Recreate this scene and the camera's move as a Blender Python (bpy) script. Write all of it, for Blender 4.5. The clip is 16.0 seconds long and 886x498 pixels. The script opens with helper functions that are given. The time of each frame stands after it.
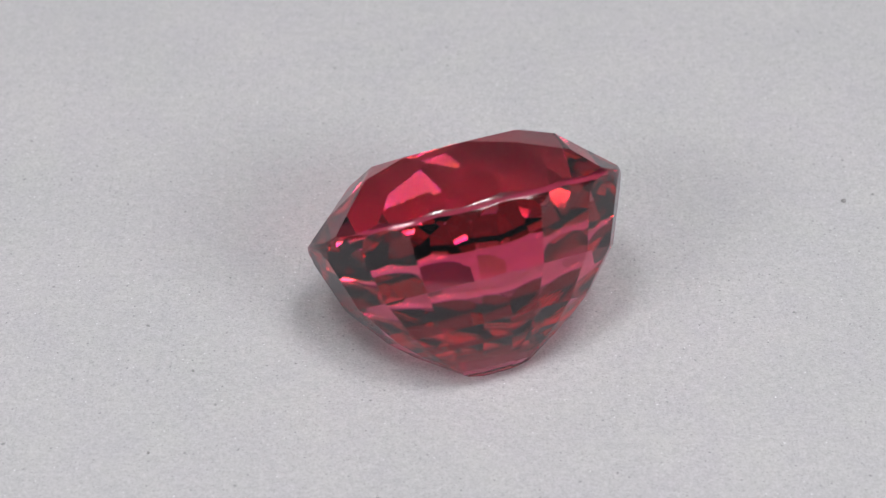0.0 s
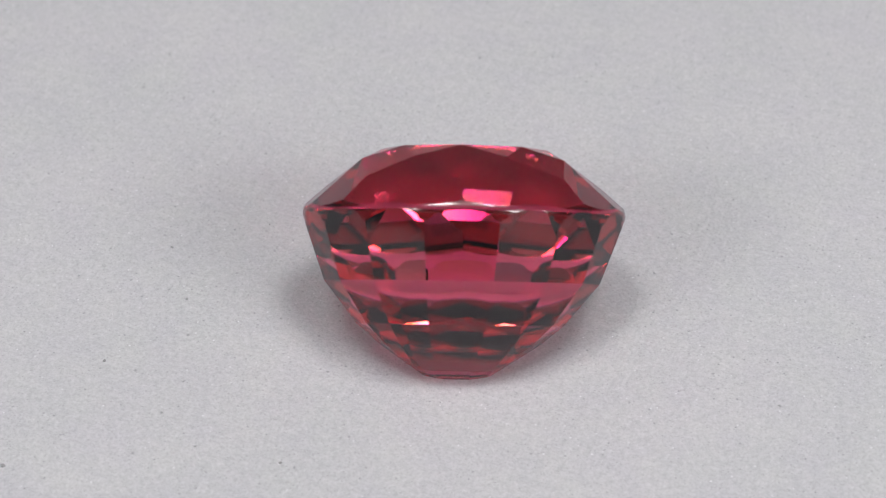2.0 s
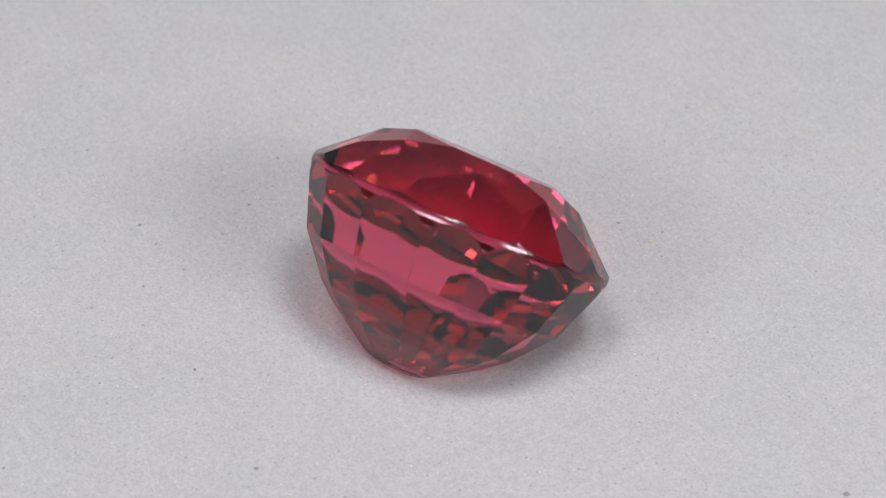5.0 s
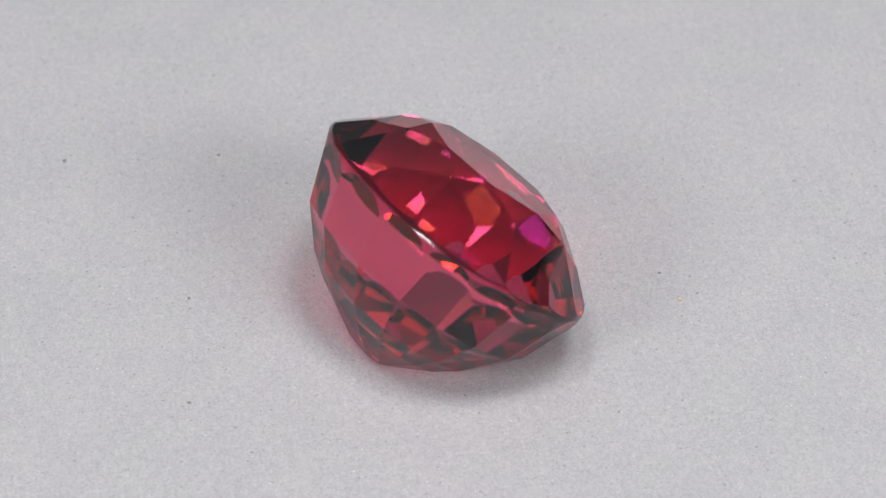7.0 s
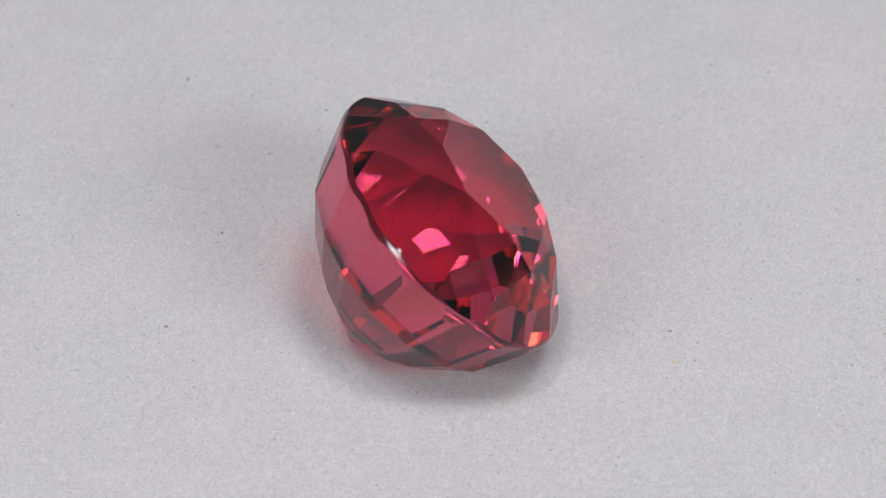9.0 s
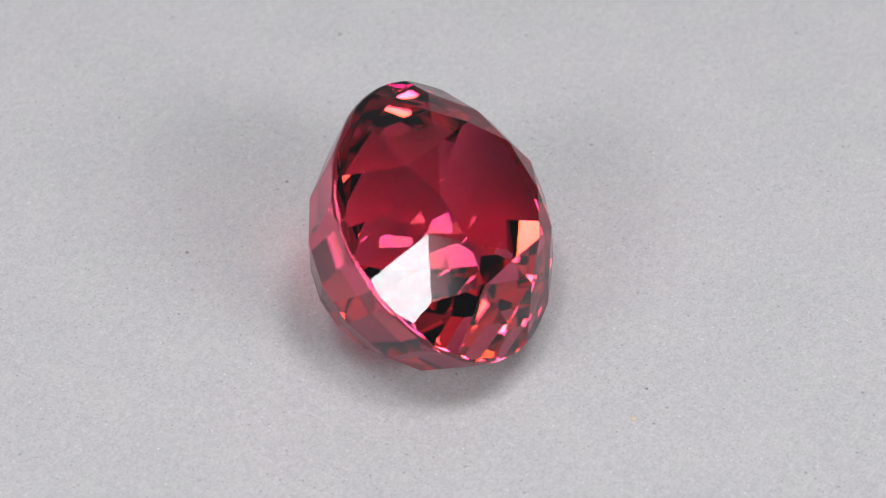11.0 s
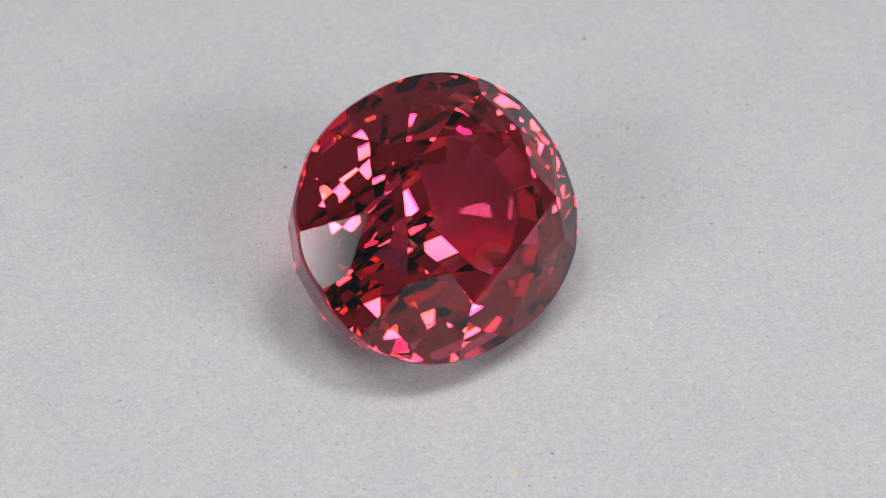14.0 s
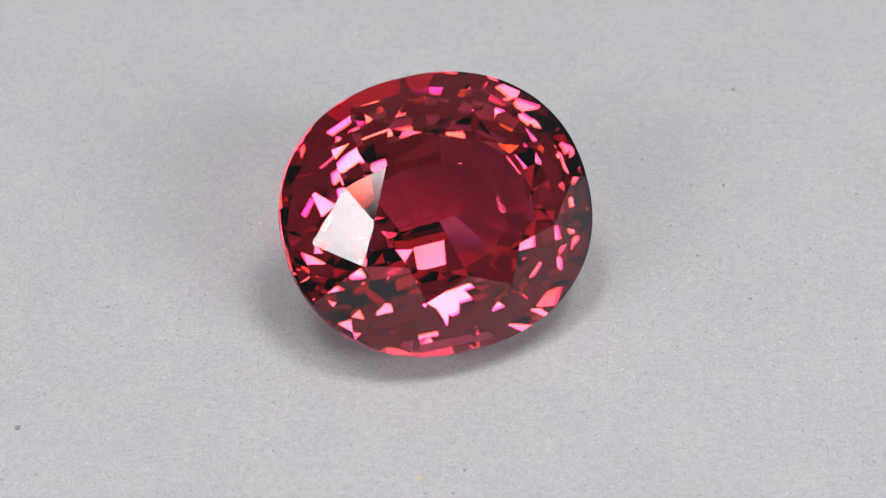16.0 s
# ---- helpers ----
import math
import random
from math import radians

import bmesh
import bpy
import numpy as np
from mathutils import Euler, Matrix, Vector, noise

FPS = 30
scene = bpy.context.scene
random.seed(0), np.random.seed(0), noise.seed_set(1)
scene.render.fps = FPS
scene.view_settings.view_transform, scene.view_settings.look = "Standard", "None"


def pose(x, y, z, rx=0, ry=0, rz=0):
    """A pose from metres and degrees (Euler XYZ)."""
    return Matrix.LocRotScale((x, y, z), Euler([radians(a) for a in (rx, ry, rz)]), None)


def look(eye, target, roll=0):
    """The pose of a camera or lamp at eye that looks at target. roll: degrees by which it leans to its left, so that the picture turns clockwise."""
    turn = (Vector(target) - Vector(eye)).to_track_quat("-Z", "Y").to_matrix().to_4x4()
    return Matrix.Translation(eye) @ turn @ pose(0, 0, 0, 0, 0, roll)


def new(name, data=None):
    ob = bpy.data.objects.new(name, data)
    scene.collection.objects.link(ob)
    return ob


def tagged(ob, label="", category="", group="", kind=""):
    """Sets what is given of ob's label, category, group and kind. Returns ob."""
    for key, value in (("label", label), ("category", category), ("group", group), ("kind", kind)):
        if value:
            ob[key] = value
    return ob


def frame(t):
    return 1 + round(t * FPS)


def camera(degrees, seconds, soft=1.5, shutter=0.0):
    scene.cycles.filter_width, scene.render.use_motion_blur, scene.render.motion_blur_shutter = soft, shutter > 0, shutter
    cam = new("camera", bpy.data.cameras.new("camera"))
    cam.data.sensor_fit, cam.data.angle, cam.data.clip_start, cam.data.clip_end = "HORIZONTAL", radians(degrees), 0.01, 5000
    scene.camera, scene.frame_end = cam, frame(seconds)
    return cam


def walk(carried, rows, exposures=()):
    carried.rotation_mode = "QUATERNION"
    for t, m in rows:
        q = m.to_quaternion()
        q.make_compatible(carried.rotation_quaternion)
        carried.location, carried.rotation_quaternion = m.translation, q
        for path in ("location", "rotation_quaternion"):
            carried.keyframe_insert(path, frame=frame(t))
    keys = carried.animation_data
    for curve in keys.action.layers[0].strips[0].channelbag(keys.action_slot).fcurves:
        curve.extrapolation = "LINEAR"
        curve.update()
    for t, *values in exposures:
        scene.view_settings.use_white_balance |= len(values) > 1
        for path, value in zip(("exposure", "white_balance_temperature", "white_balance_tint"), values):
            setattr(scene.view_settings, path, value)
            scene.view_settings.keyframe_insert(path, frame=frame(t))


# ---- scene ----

MM = 0.001
SECONDS = 16.0
SPIN = -11.2867                       # degrees a second, clockwise seen from above
AXIS = (0.2838 * MM, -3.4107 * MM)    # where the turntable's axle stands

# ---- camera: a macro lens on a stand, 10 cm from the stone ----
TILT = radians(41.7586)
EYE = (0.0, -0.1 * math.cos(TILT), 0.1 * math.sin(TILT))
cam = camera(18.92, SECONDS, soft=1.1)
# the near card and the stone are sharp, the far card melts away
cam.data.dof.use_dof, cam.data.dof.focus_distance, cam.data.dof.aperture_fstop = True, 0.0965, 115.0
walk(cam, [(0.0, look(EYE, (0, 0, 0))), (SECONDS, look(EYE, (0, 0, 0)))], [(0.0, 0.0), (SECONDS, 0.0)])

# ---- light: four soft panels round the lens, in a pale grey studio ----
world = bpy.data.worlds.new("studio_air")
scene.world = world
world.use_nodes = True
world.node_tree.nodes["Background"].inputs["Color"].default_value = (0.9, 0.93, 1.0, 1)
world.node_tree.nodes["Background"].inputs["Strength"].default_value = 0.15


def toward(azimuth, height, distance):
    """A place seen from the stone: azimuth 0 is the camera's side, positive to the right; degrees."""
    a, e = radians(azimuth), radians(height)
    return Vector((math.sin(a) * math.cos(e), -math.cos(a) * math.cos(e), math.sin(e))) * distance


RIM = 0.2


def soft_panel(azimuth, height, wide, tall, radiance, slant=0, distance=0.36):
    lamp = bpy.data.lights.new("soft_panel", "AREA")
    lamp.shape, lamp.size, lamp.size_y = "RECTANGLE", wide, tall
    lamp.energy = radiance * math.pi * wide * tall / (1 - RIM) ** 2
    lamp.color = (1.0, 0.985, 0.99)
    # a diffuser that is brightest in its middle and fades towards its rim
    lamp.use_nodes = True
    nodes, links = lamp.node_tree.nodes, lamp.node_tree.links
    split = nodes.new("ShaderNodeSeparateXYZ")
    links.new(nodes.new("ShaderNodeNewGeometry").outputs["Parametric"], split.inputs[0])
    fade = []
    for axis in ("X", "Y"):
        off = nodes.new("ShaderNodeMath")
        off.operation = "PINGPONG"
        off.inputs[1].default_value = 0.5
        links.new(split.outputs[axis], off.inputs[0])
        soft_edge = nodes.new("ShaderNodeMapRange")
        soft_edge.interpolation_type = "SMOOTHSTEP"
        soft_edge.inputs["From Max"].default_value = RIM
        links.new(off.outputs[0], soft_edge.inputs["Value"])
        fade.append(soft_edge.outputs["Result"])
    both = nodes.new("ShaderNodeMath")
    both.operation = "MULTIPLY"
    links.new(fade[0], both.inputs[0])
    links.new(fade[1], both.inputs[1])
    links.new(both.outputs[0], nodes["Emission"].inputs["Strength"])
    ob = new("soft_panel", lamp)
    ob.matrix_world = look(toward(azimuth, height, distance), (0, 0, 0.004), slant)
    return ob


soft_panel(42, 34.0, 0.185, 0.098, 10.2, -16)
soft_panel(-42.5, 35.4, 0.138, 0.092, 9.7, 19)
soft_panel(-28, 70, 0.064, 0.115, 16.5)
soft_panel(38, 72, 0.090, 0.110, 16.8)

# ---- materials ----


def material(name):
    m = bpy.data.materials.new(name)
    m.use_nodes = True
    return m, m.node_tree.nodes, m.node_tree.links, m.node_tree.nodes["Principled BSDF"]


def noise_node(nodes, links, scale, detail=3.0, rough=0.55):
    n = nodes.new("ShaderNodeTexNoise")
    n.inputs["Scale"].default_value, n.inputs["Detail"].default_value, n.inputs["Roughness"].default_value = scale, detail, rough
    c = nodes.new("ShaderNodeTexCoord")
    links.new(c.outputs["Object"], n.inputs["Vector"])
    return n


def ramp(nodes, links, source, stops):
    r = nodes.new("ShaderNodeValToRGB")
    while len(r.color_ramp.elements) < len(stops):
        r.color_ramp.elements.new(0.5)
    for el, (at, colour) in zip(r.color_ramp.elements, stops):
        el.position, el.color = at, (*colour, 1)
    links.new(source, r.inputs["Fac"])
    return r


def mixed(nodes, links, kind, fac, a, b):
    m = nodes.new("ShaderNodeMix")
    m.data_type, m.blend_type = "RGBA", kind
    m.inputs["Factor"].default_value = fac
    links.new(a, m.inputs["A"])
    links.new(b, m.inputs["B"])
    return m.outputs["Result"]


def dots(nodes, links, scale, radius, share):
    """Scattered small dots: 1 inside a dot, 0 between; share of the cells that hold one."""
    c = nodes.new("ShaderNodeTexCoord")
    wobble = nodes.new("ShaderNodeTexNoise")
    wobble.inputs["Scale"].default_value = scale * 4
    links.new(c.outputs["Object"], wobble.inputs["Vector"])
    shifted = nodes.new("ShaderNodeVectorMath")
    shifted.operation = "MULTIPLY_ADD"
    shifted.inputs[1].default_value = (0.25 / scale,) * 3
    links.new(wobble.outputs["Color"], shifted.inputs[0])
    links.new(c.outputs["Object"], shifted.inputs[2])
    v = nodes.new("ShaderNodeTexVoronoi")
    v.voronoi_dimensions = "2D"
    v.inputs["Scale"].default_value = scale
    links.new(shifted.outputs["Vector"], v.inputs["Vector"])
    near = nodes.new("ShaderNodeMapRange")
    near.inputs["From Min"].default_value, near.inputs["From Max"].default_value = radius, radius * 0.3
    links.new(v.outputs["Distance"], near.inputs["Value"])
    part_of = nodes.new("ShaderNodeSeparateColor")
    links.new(v.outputs["Color"], part_of.inputs["Color"])
    some = nodes.new("ShaderNodeMapRange")
    some.inputs["From Min"].default_value, some.inputs["From Max"].default_value = 1 - share, 1.0
    links.new(part_of.outputs["Red"], some.inputs["Value"])
    both = nodes.new("ShaderNodeMath")
    both.operation = "MULTIPLY"
    links.new(near.outputs["Result"], both.inputs[0])
    links.new(some.outputs["Result"], both.inputs[1])
    return both.outputs["Value"]


def tinted(nodes, links, fac, base, colour):
    m = nodes.new("ShaderNodeMix")
    m.data_type = "RGBA"
    links.new(fac, m.inputs["Factor"])
    links.new(base, m.inputs["A"])
    m.inputs["B"].default_value = (*colour, 1)
    return m.outputs["Result"]


def card_material():
    """Matt grey card: a fine sandy grain, scattered dark pits and a few pale grains, faint cloudy stains."""
    m, nodes, links, bsdf = material("grey_card")
    grain = noise_node(nodes, links, 8200, 5.0, 0.8)
    coarse = noise_node(nodes, links, 3000, 4.0, 0.75)
    patch = noise_node(nodes, links, 520, 3.0, 0.6)
    cloud = noise_node(nodes, links, 150, 4.0, 0.55)
    a = ramp(nodes, links, grain.outputs["Fac"], [(0.30, (0.41, 0.407, 0.417)), (0.70, (0.58, 0.577, 0.589))])
    b = ramp(nodes, links, coarse.outputs["Fac"], [(0.3, (0.86, 0.86, 0.865)), (0.7, (1.04, 1.04, 1.04))])
    c = ramp(nodes, links, cloud.outputs["Fac"], [(0.35, (0.955, 0.962, 0.962)), (0.65, (1.0, 0.99, 1.0))])
    d = ramp(nodes, links, patch.outputs["Fac"], [(0.3, (0.965, 0.96, 0.98)), (0.7, (1.01, 1.015, 1.0))])
    x = mixed(nodes, links, "MULTIPLY", 1.0, a.outputs["Color"], b.outputs["Color"])
    x = mixed(nodes, links, "MULTIPLY", 1.0, x, c.outputs["Color"])
    x = mixed(nodes, links, "MULTIPLY", 1.0, x, d.outputs["Color"])
    x = tinted(nodes, links, dots(nodes, links, 6800, 0.30, 0.22), x, (0.34, 0.34, 0.35))
    x = tinted(nodes, links, dots(nodes, links, 2600, 0.15, 0.15), x, (0.27, 0.27, 0.28))
    x = tinted(nodes, links, dots(nodes, links, 1100, 0.085, 0.10), x, (0.23, 0.23, 0.235))
    x = tinted(nodes, links, dots(nodes, links, 5200, 0.22, 0.03), x, (0.70, 0.70, 0.72))
    links.new(x, bsdf.inputs["Base Color"])
    bsdf.inputs["Roughness"].default_value = 0.85
    bsdf.inputs["Specular IOR Level"].default_value = 0.25
    bump = nodes.new("ShaderNodeBump")
    bump.inputs["Strength"].default_value, bump.inputs["Distance"].default_value = 0.6, 0.00008
    links.new(coarse.outputs["Fac"], bump.inputs["Height"])
    links.new(bump.outputs["Normal"], bsdf.inputs["Normal"])
    return m


def plain_material(name, low, high, scale, rough=0.8):
    m, nodes, links, bsdf = material(name)
    n = noise_node(nodes, links, scale)
    r = ramp(nodes, links, n.outputs["Fac"], [(0.3, low), (0.7, high)])
    links.new(r.outputs["Color"], bsdf.inputs["Base Color"])
    bsdf.inputs["Roughness"].default_value = rough
    return m


IOR = 1.74


def gem_material(name="red_crystal", rough=0.0):
    """Clear pinkish-red crystal of high refraction; its tint deepens with every crossing and inner reflection."""
    m, nodes, links, bsdf = material(name)
    nodes.remove(bsdf)
    clear = nodes.new("ShaderNodeMixShader")
    for slot, ior, tint in ((1, IOR - 0.016, (1.0, 0.40, 0.20)), (2, IOR + 0.016, (0.84, 0.175, 0.66))):
        bend = nodes.new("ShaderNodeBsdfRefraction")
        bend.inputs["Roughness"].default_value = rough
        bend.inputs["IOR"].default_value = ior
        bend.inputs["Color"].default_value = (*tint, 1)
        links.new(bend.outputs["BSDF"], clear.inputs[slot])
    fresnel = nodes.new("ShaderNodeFresnel")
    fresnel.inputs["IOR"].default_value = IOR
    # the outer gloss is colourless; a total reflection happens inside the crystal and takes on its tint
    total = nodes.new("ShaderNodeMath")
    total.operation = "GREATER_THAN"
    total.inputs[1].default_value = 0.999
    links.new(fresnel.outputs["Fac"], total.inputs[0])
    gloss_tint = nodes.new("ShaderNodeMix")
    gloss_tint.data_type = "RGBA"
    gloss_tint.inputs["A"].default_value, gloss_tint.inputs["B"].default_value = (0.80, 0.78, 0.80, 1), (0.92, 0.605, 0.545, 1)
    links.new(total.outputs["Value"], gloss_tint.inputs["Factor"])
    mirror = nodes.new("ShaderNodeBsdfGlossy")
    mirror.inputs["Roughness"].default_value = rough
    links.new(gloss_tint.outputs["Result"], mirror.inputs["Color"])
    body = nodes.new("ShaderNodeMixShader")
    links.new(fresnel.outputs["Fac"], body.inputs["Fac"])
    links.new(clear.outputs["Shader"], body.inputs[1])
    links.new(mirror.outputs["BSDF"], body.inputs[2])
    links.new(body.outputs["Shader"], nodes["Material Output"].inputs["Surface"])
    return m


CARD = card_material()
GEM = gem_material()
GEM_RIM = gem_material("red_crystal_rim", 0.14)
BOARD = plain_material("grey_board", (0.18, 0.18, 0.19), (0.22, 0.22, 0.23), 40)
TABLE = plain_material("table_laminate", (0.45, 0.45, 0.46), (0.52, 0.52, 0.53), 60, 0.6)
DARK = plain_material("dark_grit", (0.16, 0.16, 0.165), (0.32, 0.31, 0.31), 9000)
AMBER = plain_material("amber_grit", (0.50, 0.43, 0.30), (0.58, 0.51, 0.38), 9000)
PALE = plain_material("pale_grit", (0.66, 0.66, 0.68), (0.74, 0.74, 0.76), 9000)


def part(name, bm, mat, parent=None, label=""):
    me = bpy.data.meshes.new(name)
    bm.to_mesh(me)
    bm.free()
    if mat:
        me.materials.append(mat)
    ob = new(name, me)
    ob.parent = parent
    return tagged(ob, label)


def box(x0, y0, z0, x1, y1, z1):
    bm = bmesh.new()
    bmesh.ops.create_cube(bm, size=1.0)
    bmesh.ops.scale(bm, vec=(x1 - x0, y1 - y0, z1 - z0), verts=bm.verts)
    bmesh.ops.translate(bm, vec=((x0 + x1) / 2, (y0 + y1) / 2, (z0 + z1) / 2), verts=bm.verts)
    return bm


# ---- the setting: the table, and unseen grey boards added to shape the stone's light ----
def build_setting():
    tagged(part("table", box(-0.9, -0.9, -0.032, 0.9, 0.9, -0.012), TABLE), "pale grey laminate table under the turntable", "table", kind="structure")
    # added out of view: they block world light behind the stone, grey its reflections
    w, t = 0.22, 0.006
    for name, bm in (("shading_board_back", box(-w, w, -0.012, w, w + t, 0.40)), ("shading_board_left", box(-w - t, -0.05, -0.012, -w, w + t, 0.11)),
                     ("shading_board_right", box(w, -0.05, -0.012, w + t, w + t, 0.11))):
        tagged(part(name, bm, BOARD), "unseen grey matt board added round the turntable to shape the light", "wall", kind="structure")


# ---- the turntable with its grey card ----
def build_turntable():
    base = tagged(new("turntable"), "round turntable topped with matt grey grainy card", "turntable")
    base.location = (*AXIS, 0)
    bm = bmesh.new()
    bmesh.ops.create_cone(bm, cap_ends=True, segments=160, radius1=0.16, radius2=0.16, depth=0.002)
    bmesh.ops.translate(bm, vec=(0, 0, -0.001), verts=bm.verts)
    part("card", bm, CARD, base, "matt light grey card with fine grain")
    bm = bmesh.new()
    bmesh.ops.create_cone(bm, cap_ends=True, segments=96, radius1=0.145, radius2=0.15, depth=0.010)
    bmesh.ops.translate(bm, vec=(0, 0, -0.007), verts=bm.verts)
    part("plate", bm, TABLE, base, "grey round plate under the card")
    # grit lying in the card's grain: x, y and width in millimetres
    grit = [(-10.49, -7.21, 0.15, DARK), (15.1, 6.15, 0.22, DARK), (-11.27, -13.15, 0.18, DARK), (1.0, 8.41, 0.22, AMBER),
            (2.9, -9.98, 0.17, DARK), (-0.54, 8.03, 0.12, DARK), (-2.5, -9.35, 0.14, DARK)]
    rng = random.Random(5)
    for k in range(34):
        r, a = 6.0 + 14.0 * math.sqrt(rng.random()), rng.random() * 2 * math.pi
        grit.append((r * math.cos(a), r * math.sin(a), 0.04 + 0.04 * rng.random(), PALE if k % 6 == 0 else DARK))
    for x, y, size, mat in grit:
        bm = bmesh.new()
        bmesh.ops.create_icosphere(bm, subdivisions=1, radius=size / 2 * MM)
        for v in bm.verts:
            v.co *= 0.75 + 0.5 * rng.random()
            v.co.z *= 0.45
        bmesh.ops.rotate(bm, matrix=Matrix.Rotation(rng.random() * 6, 3, "Z"), verts=bm.verts)
        bmesh.ops.translate(bm, vec=(x * MM, y * MM, size * 0.12 * MM), verts=bm.verts)
        part("speck", bm, mat, base, "amber grain of grit" if mat is AMBER else "")
    return base


# ---- the stone ----
LONG, SHORT, POWER = 5.709, 5.013, 2.188      # half length and half width of the girdle in millimetres; 2 is an ellipse
TABLE_HIGH, TABLE_R = 2.235, 0.505
STAR_HIGH, STAR_R = 1.79, 0.665
# how far each step's edge lies inside the girdle, and how deep
STEPS = [(0.0, 0.34), (0.805, 2.499), (2.031, 3.989), (2.869, 4.682), (4.697, 5.876)]
LEAN, HEADING = 43.38, 21.12
CENTRE = (0.453, 0.117, 4.847)


def rim(r, degrees, z, power=POWER):
    c, s = math.cos(radians(degrees)), math.sin(radians(degrees))
    return Vector((LONG * r * math.copysign(abs(c) ** (2 / power), c), SHORT * r * math.copysign(abs(s) ** (2 / power), s), z))


def build_stone():
    """A cushion-oval mixed cut: a barrel of girdle outline, cut facet by facet."""
    bm = bmesh.new()
    count, levels = 120, [-7.0] + [-0.9 + 0.1 * k for k in range(15)] + [3.0]
    rings = []
    for z in levels:
        bulge = 1 - 0.14 * min(0.10, (z + 0.12) ** 2)
        rings.append([bm.verts.new(rim(bulge, 360 * k / count, z)) for k in range(count)])
    bm.faces.new(rings[0][::-1])
    bm.faces.new(rings[-1])
    for low, high in zip(rings, rings[1:]):
        for k in range(count):
            bm.faces.new((low[k - 1], low[k], high[k], high[k - 1]))
    for f in bm.faces:
        f.material_index, f.smooth = 0, True

    def slice_off(at, normal, index):
        geom = bm.verts[:] + bm.edges[:] + bm.faces[:]
        res = bmesh.ops.bisect_plane(bm, geom=geom, dist=1e-6, plane_co=at, plane_no=normal, clear_outer=True)
        edges = [e for e in res["geom_cut"] if isinstance(e, bmesh.types.BMEdge) and e.is_boundary]
        if len(edges) > 2:
            for f in bmesh.ops.contextual_create(bm, geom=edges)["faces"]:
                f.material_index, f.smooth = index, False

    def cut(a, b, c):
        n = (b - a).cross(c - a).normalized()
        slice_off(a, n if n.z > 0 else -n, 1)

    tips = [rim(TABLE_R, 45 * i - 2, TABLE_HIGH, 2) for i in range(8)]
    stars = [rim(STAR_R, 45 * i + 20.5, STAR_HIGH) for i in range(8)]
    cut(tips[0], tips[2], tips[4])
    for i in range(8):
        j = (i + 1) % 8
        cut(tips[i], stars[i - 1], stars[i])
        cut(tips[i], tips[j], stars[i])
        cut(stars[i], rim(1, 45 * i, 0.15), rim(1, 45 * i + 22.5, 0.10))
        cut(stars[i], rim(1, 45 * i + 45, 0.15), rim(1, 45 * i + 22.5, 0.10))
    for k in range(16):
        a, b = rim(1, 22.5 * (k - 0.5), 0), rim(1, 22.5 * (k + 0.5), 0)
        out = Vector((b.y - a.y, a.x - b.x, 0)).normalized()
        c, s = out.x, out.y
        uneven = 1 + 0.0354 * c - 0.0309 * s - 0.0327 * (c * c - s * s) - 0.0316 * c * s
        for (i0, d0), (i1, d1) in zip(STEPS, STEPS[1:]):
            slope = (i1 - i0) * uneven / (d1 - d0)
            at = out * (out.dot(a) - i0 * uneven)
            slice_off(Vector((at.x, at.y, -d0)), (out - Vector((0, 0, slope))).normalized(), 2)
    bmesh.ops.remove_doubles(bm, verts=bm.verts, dist=1e-4)
    bmesh.ops.recalc_face_normals(bm, faces=bm.faces)
    turn = Matrix.Rotation(radians(HEADING), 4, "Z") @ Matrix.Rotation(radians(-LEAN), 4, "X")
    m = Matrix.Diagonal((MM, MM, MM, 1)) @ Matrix.Translation(CENTRE) @ turn
    lowest = min((m @ v.co).z for v in bm.verts)
    m = Matrix.Translation((0, 0, max(0.0, -lowest - 0.00006))) @ m
    stone = tagged(new("gemstone"), "transparent pinkish-red faceted oval gemstone lying tilted on card", "gemstone")
    stone.location = (*AXIS, 0)
    for index, name, label in ((1, "crown", "brilliant-cut red crystal crown with flat top"), (0, "girdle", "thin polished wavy rim"),
                               (2, "pavilion", "deep step-cut red crystal underside")):
        piece = bm.copy()
        bmesh.ops.delete(piece, geom=[f for f in piece.faces if f.material_index != index], context="FACES")
        for f in piece.faces:
            f.material_index = 0
        piece.transform(m)
        part(name, piece, GEM if index else GEM_RIM, stone, label)
    bm.free()
    return stone


build_setting()
TURNTABLE = build_turntable()
STONE = build_stone()


def motions():
    rows = [(float(t), pose(*AXIS, 0, 0, 0, SPIN * t)) for t in range(17)]
    walk(TURNTABLE, rows)
    walk(STONE, rows)


motions()
